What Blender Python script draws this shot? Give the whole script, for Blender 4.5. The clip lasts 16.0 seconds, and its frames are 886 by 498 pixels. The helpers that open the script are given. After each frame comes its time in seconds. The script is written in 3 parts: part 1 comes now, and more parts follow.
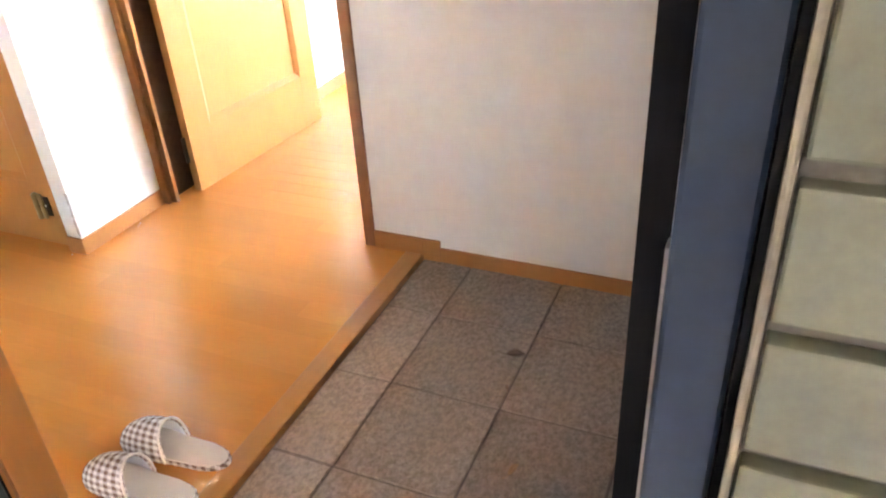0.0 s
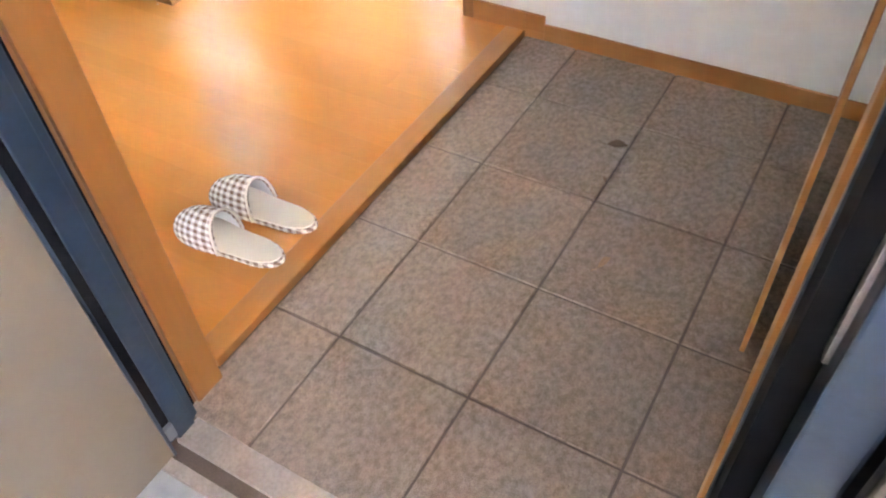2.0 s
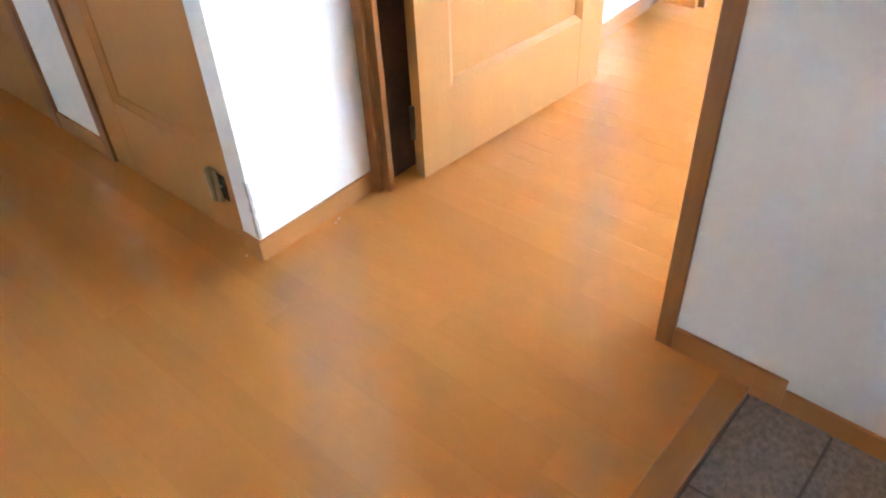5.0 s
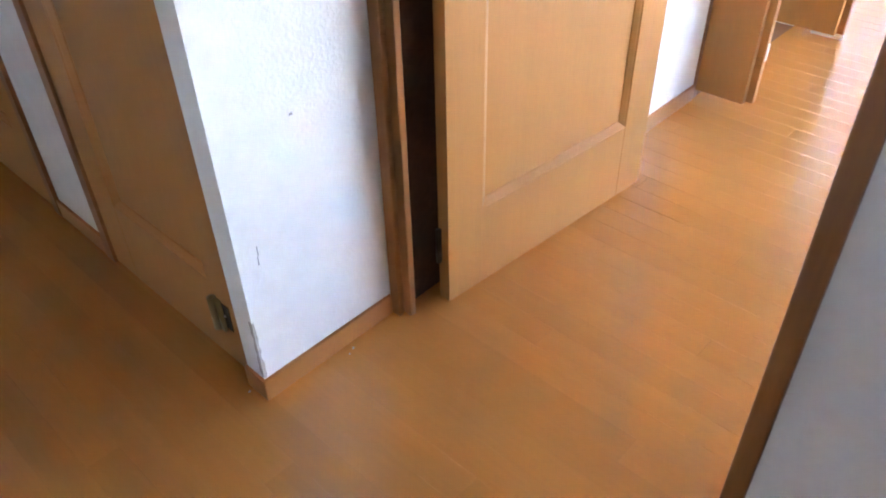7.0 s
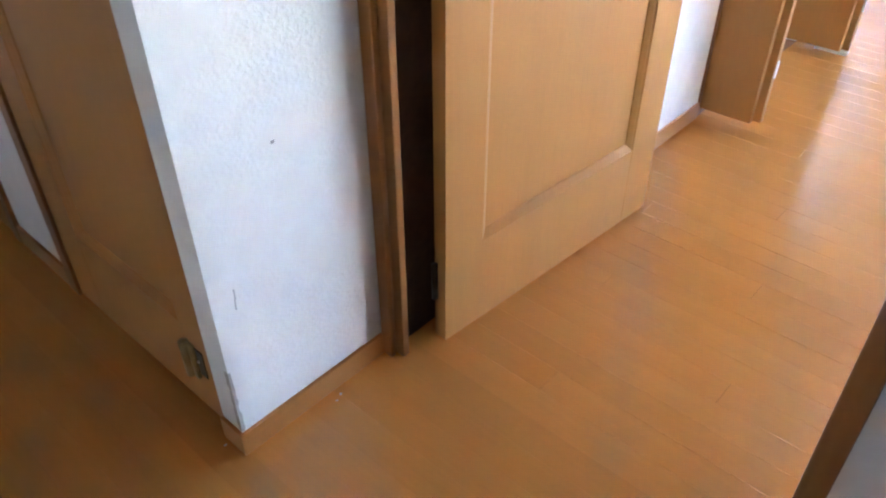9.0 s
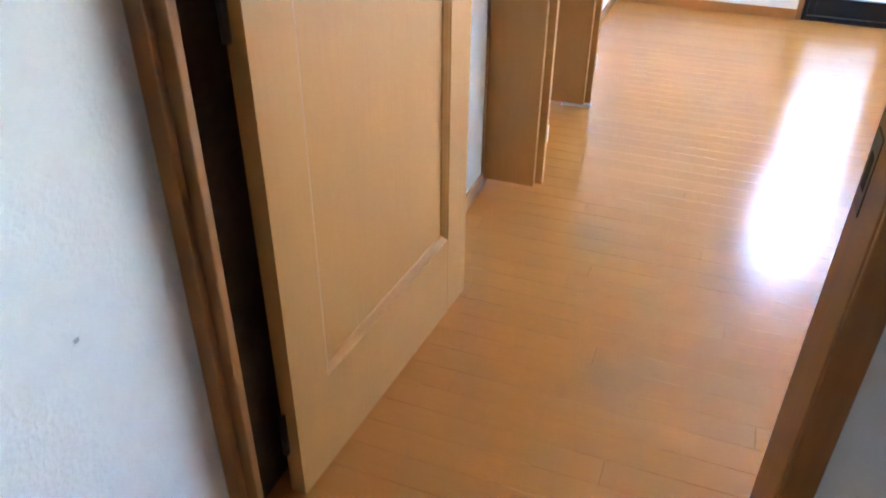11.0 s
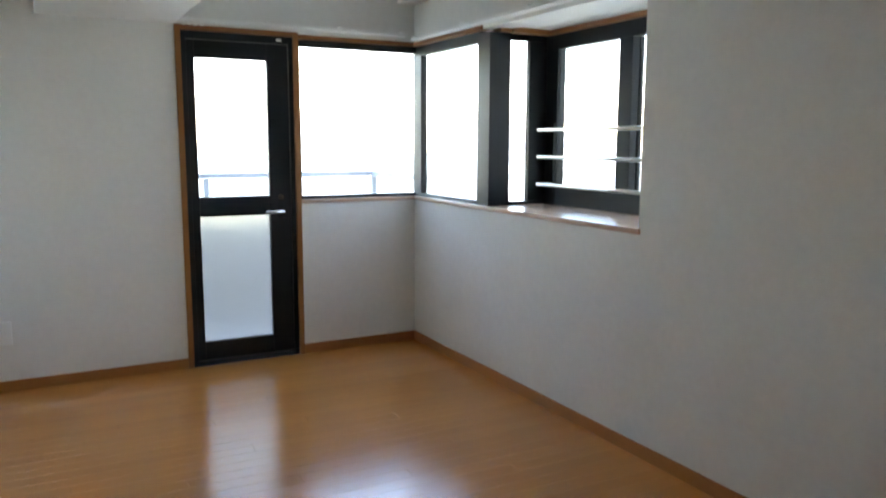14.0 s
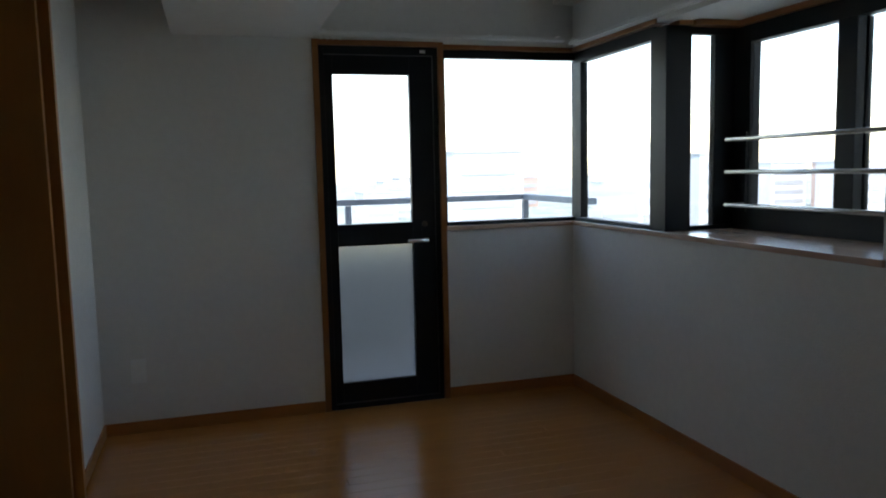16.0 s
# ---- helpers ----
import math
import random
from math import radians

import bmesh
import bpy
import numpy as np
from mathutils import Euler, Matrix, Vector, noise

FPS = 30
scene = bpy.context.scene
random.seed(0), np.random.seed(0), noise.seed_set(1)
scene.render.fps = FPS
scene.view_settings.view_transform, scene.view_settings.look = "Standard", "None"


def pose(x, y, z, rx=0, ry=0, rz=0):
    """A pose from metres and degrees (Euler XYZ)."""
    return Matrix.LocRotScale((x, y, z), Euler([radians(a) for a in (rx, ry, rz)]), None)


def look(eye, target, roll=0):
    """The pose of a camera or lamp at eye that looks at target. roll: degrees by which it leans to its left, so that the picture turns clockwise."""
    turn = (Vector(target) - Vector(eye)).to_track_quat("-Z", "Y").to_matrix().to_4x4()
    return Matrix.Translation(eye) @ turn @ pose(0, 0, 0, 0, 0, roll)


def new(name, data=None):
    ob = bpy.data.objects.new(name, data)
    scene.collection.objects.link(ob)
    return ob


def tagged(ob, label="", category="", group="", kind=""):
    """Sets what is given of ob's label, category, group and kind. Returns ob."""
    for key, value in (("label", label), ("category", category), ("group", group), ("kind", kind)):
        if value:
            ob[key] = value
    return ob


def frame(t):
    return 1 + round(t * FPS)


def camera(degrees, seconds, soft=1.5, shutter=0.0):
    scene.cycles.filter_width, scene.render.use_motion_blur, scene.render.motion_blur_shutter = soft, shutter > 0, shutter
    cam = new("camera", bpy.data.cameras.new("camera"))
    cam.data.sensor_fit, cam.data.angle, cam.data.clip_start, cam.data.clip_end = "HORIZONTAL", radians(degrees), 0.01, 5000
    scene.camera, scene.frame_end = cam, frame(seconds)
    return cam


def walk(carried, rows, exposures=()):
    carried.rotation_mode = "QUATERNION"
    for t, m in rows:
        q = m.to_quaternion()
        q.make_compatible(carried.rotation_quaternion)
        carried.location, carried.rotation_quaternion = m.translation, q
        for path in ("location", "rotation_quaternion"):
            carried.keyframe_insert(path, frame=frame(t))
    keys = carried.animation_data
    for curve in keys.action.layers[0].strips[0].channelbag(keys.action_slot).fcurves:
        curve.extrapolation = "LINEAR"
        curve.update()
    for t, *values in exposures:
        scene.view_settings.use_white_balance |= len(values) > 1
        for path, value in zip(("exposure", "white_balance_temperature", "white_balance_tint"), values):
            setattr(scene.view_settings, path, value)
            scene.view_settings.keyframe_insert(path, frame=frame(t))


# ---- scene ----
cam = camera(60.7, 16.0, soft=1.9, shutter=0.3)
PATH = [
    (0, (0.946, -1.896, 1.3), (0.231, -0.344, 0.261), -3.5),
    (0.5, (0.935, -1.901, 1.269), (0.184, -0.431, 0.139), -4.2),
    (1, (0.911, -1.892, 1.233), (0.142, -0.55, -0.035), -4.2),
    (1.5, (0.9, -1.879, 1.216), (0.138, -0.647, -0.163), -4.6),
    (2, (0.871, -1.86, 1.207), (0.116, -0.708, -0.243), -3.9),
    (2.5, (0.826, -1.812, 1.217), (0.034, -0.717, -0.258), -1.6),
    (3, (0.751, -1.761, 1.216), (-0.1, -0.698, -0.249), -2.0),
    (3.5, (0.607, -1.681, 1.212), (-0.302, -0.599, -0.203), -4.1),
    (4, (0.504, -1.539, 1.203), (-0.485, -0.448, -0.15), -9.0),
    (4.5, (0.346, -1.311, 1.205), (-0.669, -0.186, -0.1), -4.4),
    (7, (-0.018, -0.914, 1.324), (-1.104, 0.22, 0.085), -1.3),
    (7.5, (-0.073, -0.870, 1.315), (-1.183, 0.271, 0.105), 1.9),
    (8, (-0.072, -0.853, 1.301), (-1.284, 0.175, 0.085), -0.5),
    (10.5, (-0.343, -0.768, 1.261), (-0.988, 0.725, 0.097), 1.3),
    (11, (-0.385, -0.738, 1.294), (-0.972, 0.837, 0.21), 0.7),
    (11.5, (-0.489, -0.589, 1.29), (-0.941, 1.083, 0.29), -4.5),
    (12, (-0.564, -0.478, 1.33), (-0.796, 1.219, 0.296), -7.8),
    (12.5, (-0.67, -0.323, 1.287), (-0.45, 1.378, 0.258), -3.0),
    (13, (-0.718, -0.195, 1.257), (0.019, 1.499, 0.492), -0.5),
    (13.5, (-0.766, -0.159, 1.26), (0.199, 1.52, 0.761), 1.4),
    (14, (-0.712, -0.113, 1.309), (0.216, 1.636, 1.028), 0.2),
    (14.5, (-0.7, -0.108, 1.311), (0.203, 1.675, 1.243), -0.4),
    (15, (-0.638, 0.009, 1.307), (0.201, 1.825, 1.299), -0.4),
    (15.5, (-0.617, 0.22, 1.275), (0.05, 2.103, 1.166), 0.3),
    (16, (-0.537, 0.4, 1.268), (0.038, 2.304, 1.059), -1.3),
]
EXPO = [(0, 8.8, 8250, 28), (1, 8.93, 8050, 27), (2, 9.3, 7200, 22), (2.5, 9.33, 7000, 21), (3, 9.3, 6850, 19), (3.5, 9.17, 6750, 18), (4, 9.0, 6900, 19), (4.5, 8.6, 7000, 20), (7, 7.35, 6500, 23), (8.2, 7.2, 6500, 22), (10.5, 6.75, 6500, 17), (11.5, 6.6, 6600, 16), (12.5, 6.05, 7150, 15), (13, 5.8, 7200, 12), (14, 4.6, 7400, 11), (14.5, 4.0, 7500, 10), (15.3, 3.1, 7350, 10), (16, 2.5, 7100, 10)]
walk(cam, [(t, look(eye, target, roll)) for t, eye, target, roll in PATH], EXPO)

# ---- light ----
world = bpy.data.worlds.new("sky")
scene.world = world
world.use_nodes = True
wn = world.node_tree.nodes
sky = wn.new("ShaderNodeTexSky")
sky.sky_type, sky.sun_disc = "NISHITA", False
sky.sun_elevation, sky.sun_rotation = radians(58), radians(200)
sky.dust_density = 0.8
wn["Background"].inputs["Strength"].default_value = 0.15
world.node_tree.links.new(sky.outputs["Color"], wn["Background"].inputs["Color"])
sun_data = bpy.data.lights.new("sun", "SUN")
sun_data.energy, sun_data.angle, sun_data.color = 1.0, radians(12), (1.0, 0.95, 0.88)
sun = new("sun", sun_data)
sun.matrix_world = look((-6, -14, 16), (0, 0, 0))


# ---- materials ----
def material(name, base, rough=0.5, metal=0.0, vary=0.0, scale=6.0, bump=0.0, bump_scale=60.0, coat=0.0, second=None, stretch=(1, 1, 1), per_piece=0.0, relief=0.004, spec=0.5):
    m = bpy.data.materials.new(name)
    m.use_nodes = True
    nt = m.node_tree
    b = nt.nodes["Principled BSDF"]
    b.inputs["Roughness"].default_value = rough
    b.inputs["Metallic"].default_value = metal
    b.inputs["Specular IOR Level"].default_value = spec
    b.inputs["Coat Weight"].default_value = coat
    b.inputs["Coat Roughness"].default_value = 0.13
    b.inputs["Base Color"].default_value = (*base, 1)
    link = nt.links.new
    geo = nt.nodes.new("ShaderNodeNewGeometry")
    mp = nt.nodes.new("ShaderNodeMapping")
    mp.inputs["Scale"].default_value = stretch
    link(geo.outputs["Position"], mp.inputs["Vector"])
    last = None
    if vary or second:
        n1 = nt.nodes.new("ShaderNodeTexNoise")
        n1.inputs["Scale"].default_value, n1.inputs["Detail"].default_value = scale, 6
        n2 = nt.nodes.new("ShaderNodeTexNoise")
        n2.inputs["Scale"].default_value, n2.inputs["Detail"].default_value = scale * 9, 4
        link(mp.outputs["Vector"], n1.inputs["Vector"])
        link(mp.outputs["Vector"], n2.inputs["Vector"])
        add = nt.nodes.new("ShaderNodeMath")
        add.operation = "MULTIPLY_ADD"
        add.inputs[1].default_value = 0.5
        half = nt.nodes.new("ShaderNodeMath")
        half.operation = "MULTIPLY"
        half.inputs[1].default_value = 0.5
        link(n1.outputs["Fac"], half.inputs[0])
        link(n2.outputs["Fac"], add.inputs[0])
        link(half.outputs[0], add.inputs[2])
        ramp = nt.nodes.new("ShaderNodeValToRGB")
        dark = second or tuple(c * (1 - vary) for c in base)
        ramp.color_ramp.elements[0].color, ramp.color_ramp.elements[0].position = (*dark, 1), 0.36
        ramp.color_ramp.elements[1].color, ramp.color_ramp.elements[1].position = (*base, 1), 0.62
        link(add.outputs[0], ramp.inputs["Fac"])
        last = ramp.outputs["Color"]
        if per_piece:
            info = nt.nodes.new("ShaderNodeObjectInfo")
            hsv = nt.nodes.new("ShaderNodeHueSaturation")
            rng = nt.nodes.new("ShaderNodeMapRange")
            rng.inputs["To Min"].default_value, rng.inputs["To Max"].default_value = 1 - per_piece, 1 + per_piece
            link(info.outputs["Random"], rng.inputs["Value"])
            link(rng.outputs["Result"], hsv.inputs["Value"])
            link(last, hsv.inputs["Color"])
            last = hsv.outputs["Color"]
        link(last, b.inputs["Base Color"])
    if bump:
        nb = nt.nodes.new("ShaderNodeTexNoise")
        nb.inputs["Scale"].default_value, nb.inputs["Detail"].default_value = bump_scale, 5
        link(mp.outputs["Vector"], nb.inputs["Vector"])
        bn = nt.nodes.new("ShaderNodeBump")
        bn.inputs["Strength"].default_value, bn.inputs["Distance"].default_value = bump, relief
        link(nb.outputs["Fac"], bn.inputs["Height"])
        link(bn.outputs["Normal"], b.inputs["Normal"])
    return m


WALL = material("wallpaper", (0.80, 0.79, 0.76), 0.85, vary=0.05, scale=3, bump=0.32, bump_scale=120, relief=0.005)
CEIL = material("ceiling_paper", (0.82, 0.82, 0.80), 0.9, vary=0.04, scale=3, bump=0.2, bump_scale=120)
FLOORW = material("floor_wood", (0.58, 0.235, 0.059), 0.2, vary=0.05, scale=2.2, stretch=(0.5, 5, 1), coat=0.16, per_piece=0.048, bump=0.03, bump_scale=40)
GROOVE = material("floor_groove", (0.24, 0.092, 0.024), 0.8, vary=0.2)
DOORW = material("door_veneer", (0.47, 0.205, 0.053), 0.5, vary=0.06, scale=2.5, stretch=(4, 4, 0.4), bump=0.04, bump_scale=30, spec=0.35)
FRAMEW = material("frame_wood", (0.33, 0.128, 0.034), 0.42, vary=0.2, scale=2.5, stretch=(4, 4, 0.4))
TRIMW = material("baseboard_wood", (0.44, 0.175, 0.044), 0.4, vary=0.09, scale=3, stretch=(1, 1, 4))
KAMW = material("entrance_step_wood", (0.43, 0.17, 0.04), 0.35, vary=0.1, scale=3, stretch=(4, 0.5, 4), coat=0.3)
TILE = material("stone_tile", (0.365, 0.286, 0.236), 0.24, second=(0.185, 0.140, 0.110), scale=85, bump=0.55, bump_scale=130, relief=0.006, per_piece=0.06, stretch=(1.0, 0.72, 1.0))
GROUT = material("dark_grout", (0.14, 0.10, 0.08), 0.9, vary=0.3, scale=30)
STEEL_BLUE = material("blue_grey_painted_steel", (0.024, 0.043, 0.070), 0.38, vary=0.22, scale=9, metal=0.15, bump=0.08, bump_scale=90)
GASKET = material("black_rubber", (0.010, 0.010, 0.011), 0.85, vary=0.2, spec=0.12)
GAPSHADE = material("hinge_gap_shade", (0.095, 0.046, 0.024), 0.8, vary=0.25, spec=0.2)
CREAM = material("cream_sealant", (0.30, 0.265, 0.20), 0.8, vary=0.2, scale=20, bump=0.3)
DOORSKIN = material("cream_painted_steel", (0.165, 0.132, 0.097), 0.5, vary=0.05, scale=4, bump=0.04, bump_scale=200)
CHROME = material("brushed_steel", (0.72, 0.70, 0.66), 0.28, metal=1.0, vary=0.08, scale=20)
THRESH = material("worn_steel_threshold", (0.50, 0.43, 0.39), 0.38, metal=0.5, vary=0.3, scale=14)
LEAFM = material("pale_dry_leaf", (0.36, 0.23, 0.13), 0.85, vary=0.35, scale=70)
BLACKAL = material("black_aluminium", (0.010, 0.011, 0.014), 0.45, vary=0.2, scale=8, spec=0.25)
WHITEPL = material("white_plastic", (0.86, 0.86, 0.84), 0.4, vary=0.04)
BRICK = material("green_grey_glazed_brick", (0.135, 0.142, 0.092), 0.42, vary=0.22, scale=14, per_piece=0.08, bump=0.12, bump_scale=40)
MORTAR = material("cream_mortar", (0.40, 0.36, 0.29), 0.9, vary=0.2, scale=20, bump=0.3)
# mortar tone darkened to carry the shade inside the recessed joints
JOINT = material("shade_dark_brick_joint", (0.12, 0.115, 0.092), 0.9, vary=0.25, scale=25, bump=0.3)
CONCRETE = material("pale_concrete", (0.40, 0.41, 0.42), 0.8, vary=0.2, scale=5, bump=0.2)
RAILM = material("grey_painted_rail", (0.18, 0.20, 0.22), 0.45, vary=0.1)
INSOLE = material("cream_fabric", (0.84, 0.79, 0.72), 0.9, vary=0.06, scale=40, bump=0.3, bump_scale=400)
LINING = material("white_lining_cloth", (0.82, 0.83, 0.86), 0.9, vary=0.05, scale=40, bump=0.2, bump_scale=300)
DIRT = material("dead_leaf", (0.15, 0.09, 0.055), 0.9, vary=0.3, scale=60)
SCUFF = material("grey_scuff", (0.42, 0.41, 0.40), 0.9, vary=0.2, scale=60)
SHOEW = material("slot_shade", (0.03, 0.02, 0.015), 0.9, vary=0.2)
SILLW = material("sill_wood", (0.60, 0.40, 0.29), 0.25, vary=0.15, scale=3, stretch=(4, 0.5, 4), coat=0.4)
HINGE = material("dark_bronze", (0.10, 0.075, 0.055), 0.4, metal=0.8, vary=0.2, scale=30)
POSTW = material("entrance_casing_wood", (0.31, 0.120, 0.029), 0.42, vary=0.08, scale=2.5, stretch=(4, 4, 0.4))
BRASS = material("dull_brass", (0.36, 0.27, 0.14), 0.36, metal=0.85, vary=0.2, scale=40)
PLASTER = material("bare_plaster", (0.50, 0.46, 0.42), 0.95, vary=0.3, scale=60, bump=0.6)
# far windows and brick are paled in colour to stand in for haze
CITYW = material("haze_pale_windows", (0.33, 0.35, 0.38), 0.5, vary=0.1)
CITY = material("far_render_wall", (0.54, 0.55, 0.56), 0.9, vary=0.1)
CITYR = material("haze_pale_red_brick", (0.42, 0.32, 0.28), 0.9, vary=0.15)
TOWN = material("far_town_ground", (0.40, 0.40, 0.39), 0.9, second=(0.17, 0.22, 0.15), scale=0.06)


def glass(name, frosted=False):
    m = bpy.data.materials.new(name)
    m.use_nodes = True
    b = m.node_tree.nodes["Principled BSDF"]
    b.inputs["Transmission Weight"].default_value = 1.0
    b.inputs["Roughness"].default_value = 0.55 if frosted else 0.0
    b.inputs["IOR"].default_value = 1.45 if not frosted else 1.2
    b.inputs["Base Color"].default_value = (0.345, 0.33, 0.295, 1) if frosted else (0.97, 0.98, 0.98, 1)
    return m


GLASS = glass("clear_glass")
FROST = glass("frosted_glass", True)


# ---- builders ----
def box_bm(bm, x0, x1, y0, y1, z0, z1, bevel=0.0):
    vs = [bm.verts.new((x, y, z)) for x in (x0, x1) for y in (y0, y1) for z in (z0, z1)]
    fs = [bm.faces.new([vs[i] for i in q]) for q in ((0, 1, 3, 2), (4, 6, 7, 5), (0, 4, 5, 1), (2, 3, 7, 6), (0, 2, 6, 4), (1, 5, 7, 3))]
    if bevel:
        es = list({e for f in fs for e in f.edges})
        bmesh.ops.bevel(bm, geom=es, offset=bevel, segments=2, affect="EDGES", profile=0.6)


def tube_bm(bm, a, b, r, n=14):
    a, b = Vector(a), Vector(b)
    m = Matrix.Translation((a + b) / 2) @ (b - a).to_track_quat("Z", "Y").to_matrix().to_4x4()
    bmesh.ops.create_cone(bm, cap_ends=True, segments=n, radius1=r, radius2=r, depth=(b - a).length, matrix=m)


def mesh_of(name, bm, mat, smooth=False):
    bmesh.ops.recalc_face_normals(bm, faces=bm.faces)
    me = bpy.data.meshes.new(name)
    bm.to_mesh(me)
    bm.free()
    me.materials.append(mat)
    if smooth:
        for p in me.polygons:
            p.use_smooth = True
    return me


def part(name, bm, mat, parent=None, label="", smooth=False):
    ob = new(name, mesh_of(name, bm, mat, smooth))
    if parent:
        ob.parent = parent
    return tagged(ob, label)


def boxes(name, spans, mat, parent=None, label="", bevel=0.0):
    bm = bmesh.new()
    for s in spans:
        box_bm(bm, *s, bevel)
    return part(name, bm, mat, parent, label)


def structure(name, spans, mat, label, category, bevel=0.0):
    return tagged(boxes(name, spans, mat, None, "", bevel), label, category, kind="structure")


def thing(name, label, category, group="", m=None):
    ob = tagged(new(name), label, category, group)
    if m:
        ob.matrix_world = m
    return ob


# ---- plan, in metres ----
XL, XR = -1.104, 1.437      # side walls of the living room
YF, YB = 4.335, 0.15        # far and near wall of the living room
CZ = 2.53                   # ceiling
XG, XJ, YE = 0.965, 0.897, -1.47   # entrance's right wall, door jamb and front wall
TZ = -0.015                 # tiled floor
DJ = -0.210                  # right jamb of the living room door
# ---- large structure ----
floor = structure("floor", [(-4.0, 0.0 - 0.06, -1.42, 0.05, -0.12, -0.006), (-4.0, XR, 0.05, YF, -0.12, -0.006)], GROOVE, "honey-coloured wooden strip floor with dark joints", "floor")
structure("entrance_floor", [(-0.06, XG + 0.05, -1.56, 0.05, -0.14, TZ - 0.004)], GROUT, "grey stone-tiled entrance floor with dark grout", "floor")
kam = structure("trim_step_edge", [(-0.058, 0.004, -1.37, -0.0105, -0.10, 0.004)], KAMW, "brown wooden edging board of the raised floor", "step edge", bevel=0.004)

structure("wall_left_living", [(XL - 0.1, XL, 0.0225, 1.61, 0, CZ), (XL - 0.1, XL, 2.49, YF, 0, CZ), (XL - 0.1, XL, 1.61, 2.49, 2.04, CZ)], WALL, "white papered wall with closet opening", "wall")
structure("wall_closet", [(XL - 0.75, XL - 0.7, 1.5, 2.7, 0, CZ), (XL - 0.7, XL - 0.1, 1.47, 1.57, 0, CZ), (XL - 0.7, XL - 0.1, 2.53, 2.63, 0, CZ), (XL - 0.7, XL - 0.1, 1.57, 2.53, 2.2, 2.25)], WALL, "white papered inside of the closet", "wall")
structure("wall_stub", [(XL - 0.066, XL, -0.363, 0.022, 0, CZ)], WALL, "white papered wall end with scuffs and a chipped corner", "wall")
structure("wall_hall_left", [(-2.15, -1.865, -0.345, -0.2, 0, CZ), (-4.0, -2.15, -0.345, -0.2, 2.06, CZ), (-1.865, XL - 0.066, -0.345, -0.2, 2.06, CZ)], WALL, "white papered hall wall between two doors", "wall")
# walls out of view, added to keep sky light from leaking under the doors
structure("wall_hall_end_unseen", [(-4.1, -4.0, -1.6, YF + 0.16, -0.1, CZ), (-4.0, XL - 0.1, YF, YF + 0.16, -0.1, CZ)], WALL, "unseen hall end wall and back wall, added to block stray daylight", "wall")
structure("wall_hall_front", [(-4.0, -0.01, -1.62, -1.50, -0.1, CZ)], WALL, "white papered wall beside the entrance", "wall")
structure("wall_entrance_back", [(DJ + 0.038, XG, 0.0, 0.145, -0.1, CZ), (XL, DJ + 0.038, 0.0, 0.145, 2.06, CZ)], WALL, "white papered wall beside the living room doorway", "wall")
structure("wall_near_living", [(XG, XR + 0.12, 0.02, YB, 0, CZ)], WALL, "white papered living room wall", "wall")
structure("wall_entrance_right", [(XG, XG + 0.1, YE + 0.001, 0.02, -0.1, CZ)], WALL, "white papered side wall of the entrance", "wall")
far = [(XL - 0.1, -0.02, YF, YF + 0.16, 0, CZ), (-0.02, 0.675, YF, YF + 0.16, 1.94, CZ), (0.675, XR, YF, YF + 0.16, 0, 0.936), (0.675, XR + 0.16, YF, YF + 0.16, 1.93, CZ)]
structure("wall_far", far, WALL, "white papered wall with balcony door and corner window", "wall")
right = [(XR, XR + 0.14, YB, 2.23, 0, CZ), (XR, XR + 0.14, 2.23, YF + 0.16, 0, 0.936), (XR, XR + 0.14, 2.23, 3.4895, 1.910, CZ), (XR, XR + 0.14, 3.4895, YF, 1.93, CZ)]
structure("wall_right", right, WALL, "white papered wall with a bay window", "wall")
structure("wall_bay", [(XR + 0.14, 1.95, 2.11, 3.52, 0.80, 0.925), (XR + 0.14, 1.95, 2.11, 3.52, 1.915, 2.10), (XR + 0.14, 1.95, 2.11, 2.23, 0.925, 1.915)], WALL, "white lining of the bay window", "wall")
structure("ceiling", [(-4.1, XR + 0.14, -1.62, YF + 0.16, CZ, CZ + 0.12)], CEIL, "plain white ceiling", "ceiling")
structure("ceiling_beam_wide", [(-0.689, -0.012, YB, YF, 1.943, CZ)], WALL, "wide white dropped beam below the ceiling", "beam", bevel=0.003)
structure("ceiling_beam_side", [(1.316, XR, YB, YF, 2.158, CZ)], WALL, "white boxed beam along the wall", "beam", bevel=0.003)

BB, BT = 0.06, 0.009
structure("baseboard_living", [(XL, XL + BT, 0.222, 1.568, 0, BB), (XL, XL + BT, 2.532, YF, 0, BB), (XL + BT, -0.02, YF - BT, YF, 0, BB), (0.675, XR - BT, YF - BT, YF, 0, BB), (XR - BT, XR, YB, YF, 0, BB), (DJ + 0.05, XR - BT, YB, YB + BT, 0, BB)], TRIMW, "brown wooden baseboard", "baseboard", bevel=0.002)
structure("baseboard_stub", [(XL, XL + BT, -0.372, 0.021, 0, BB), (XL - 0.066, XL, -0.372, -0.363, 0, BB)], TRIMW, "brown wooden baseboard round the wall end", "baseboard", bevel=0.002)
structure("baseboard_hall", [(-2.15, -1.865, -0.354, -0.345, 0, BB)], TRIMW, "brown wooden baseboard", "baseboard", bevel=0.002)
structure("baseboard_entrance", [(DJ + 0.039, 0.0045, -0.010, 0.0, -0.02, BB), (0.0046, 0.066, -0.010, 0.0, 0.0062, BB), (0.066, XG, -0.009, 0.0, TZ - 0.01, 0.035), (0.005, 0.066, -0.010, 0.0, TZ - 0.01, 0.006), (XG - 0.009, XG, YE + 0.06, -0.009, TZ - 0.01, 0.035)], TRIMW, "brown wooden baseboard that steps down at the floor edge", "baseboard", bevel=0.002)

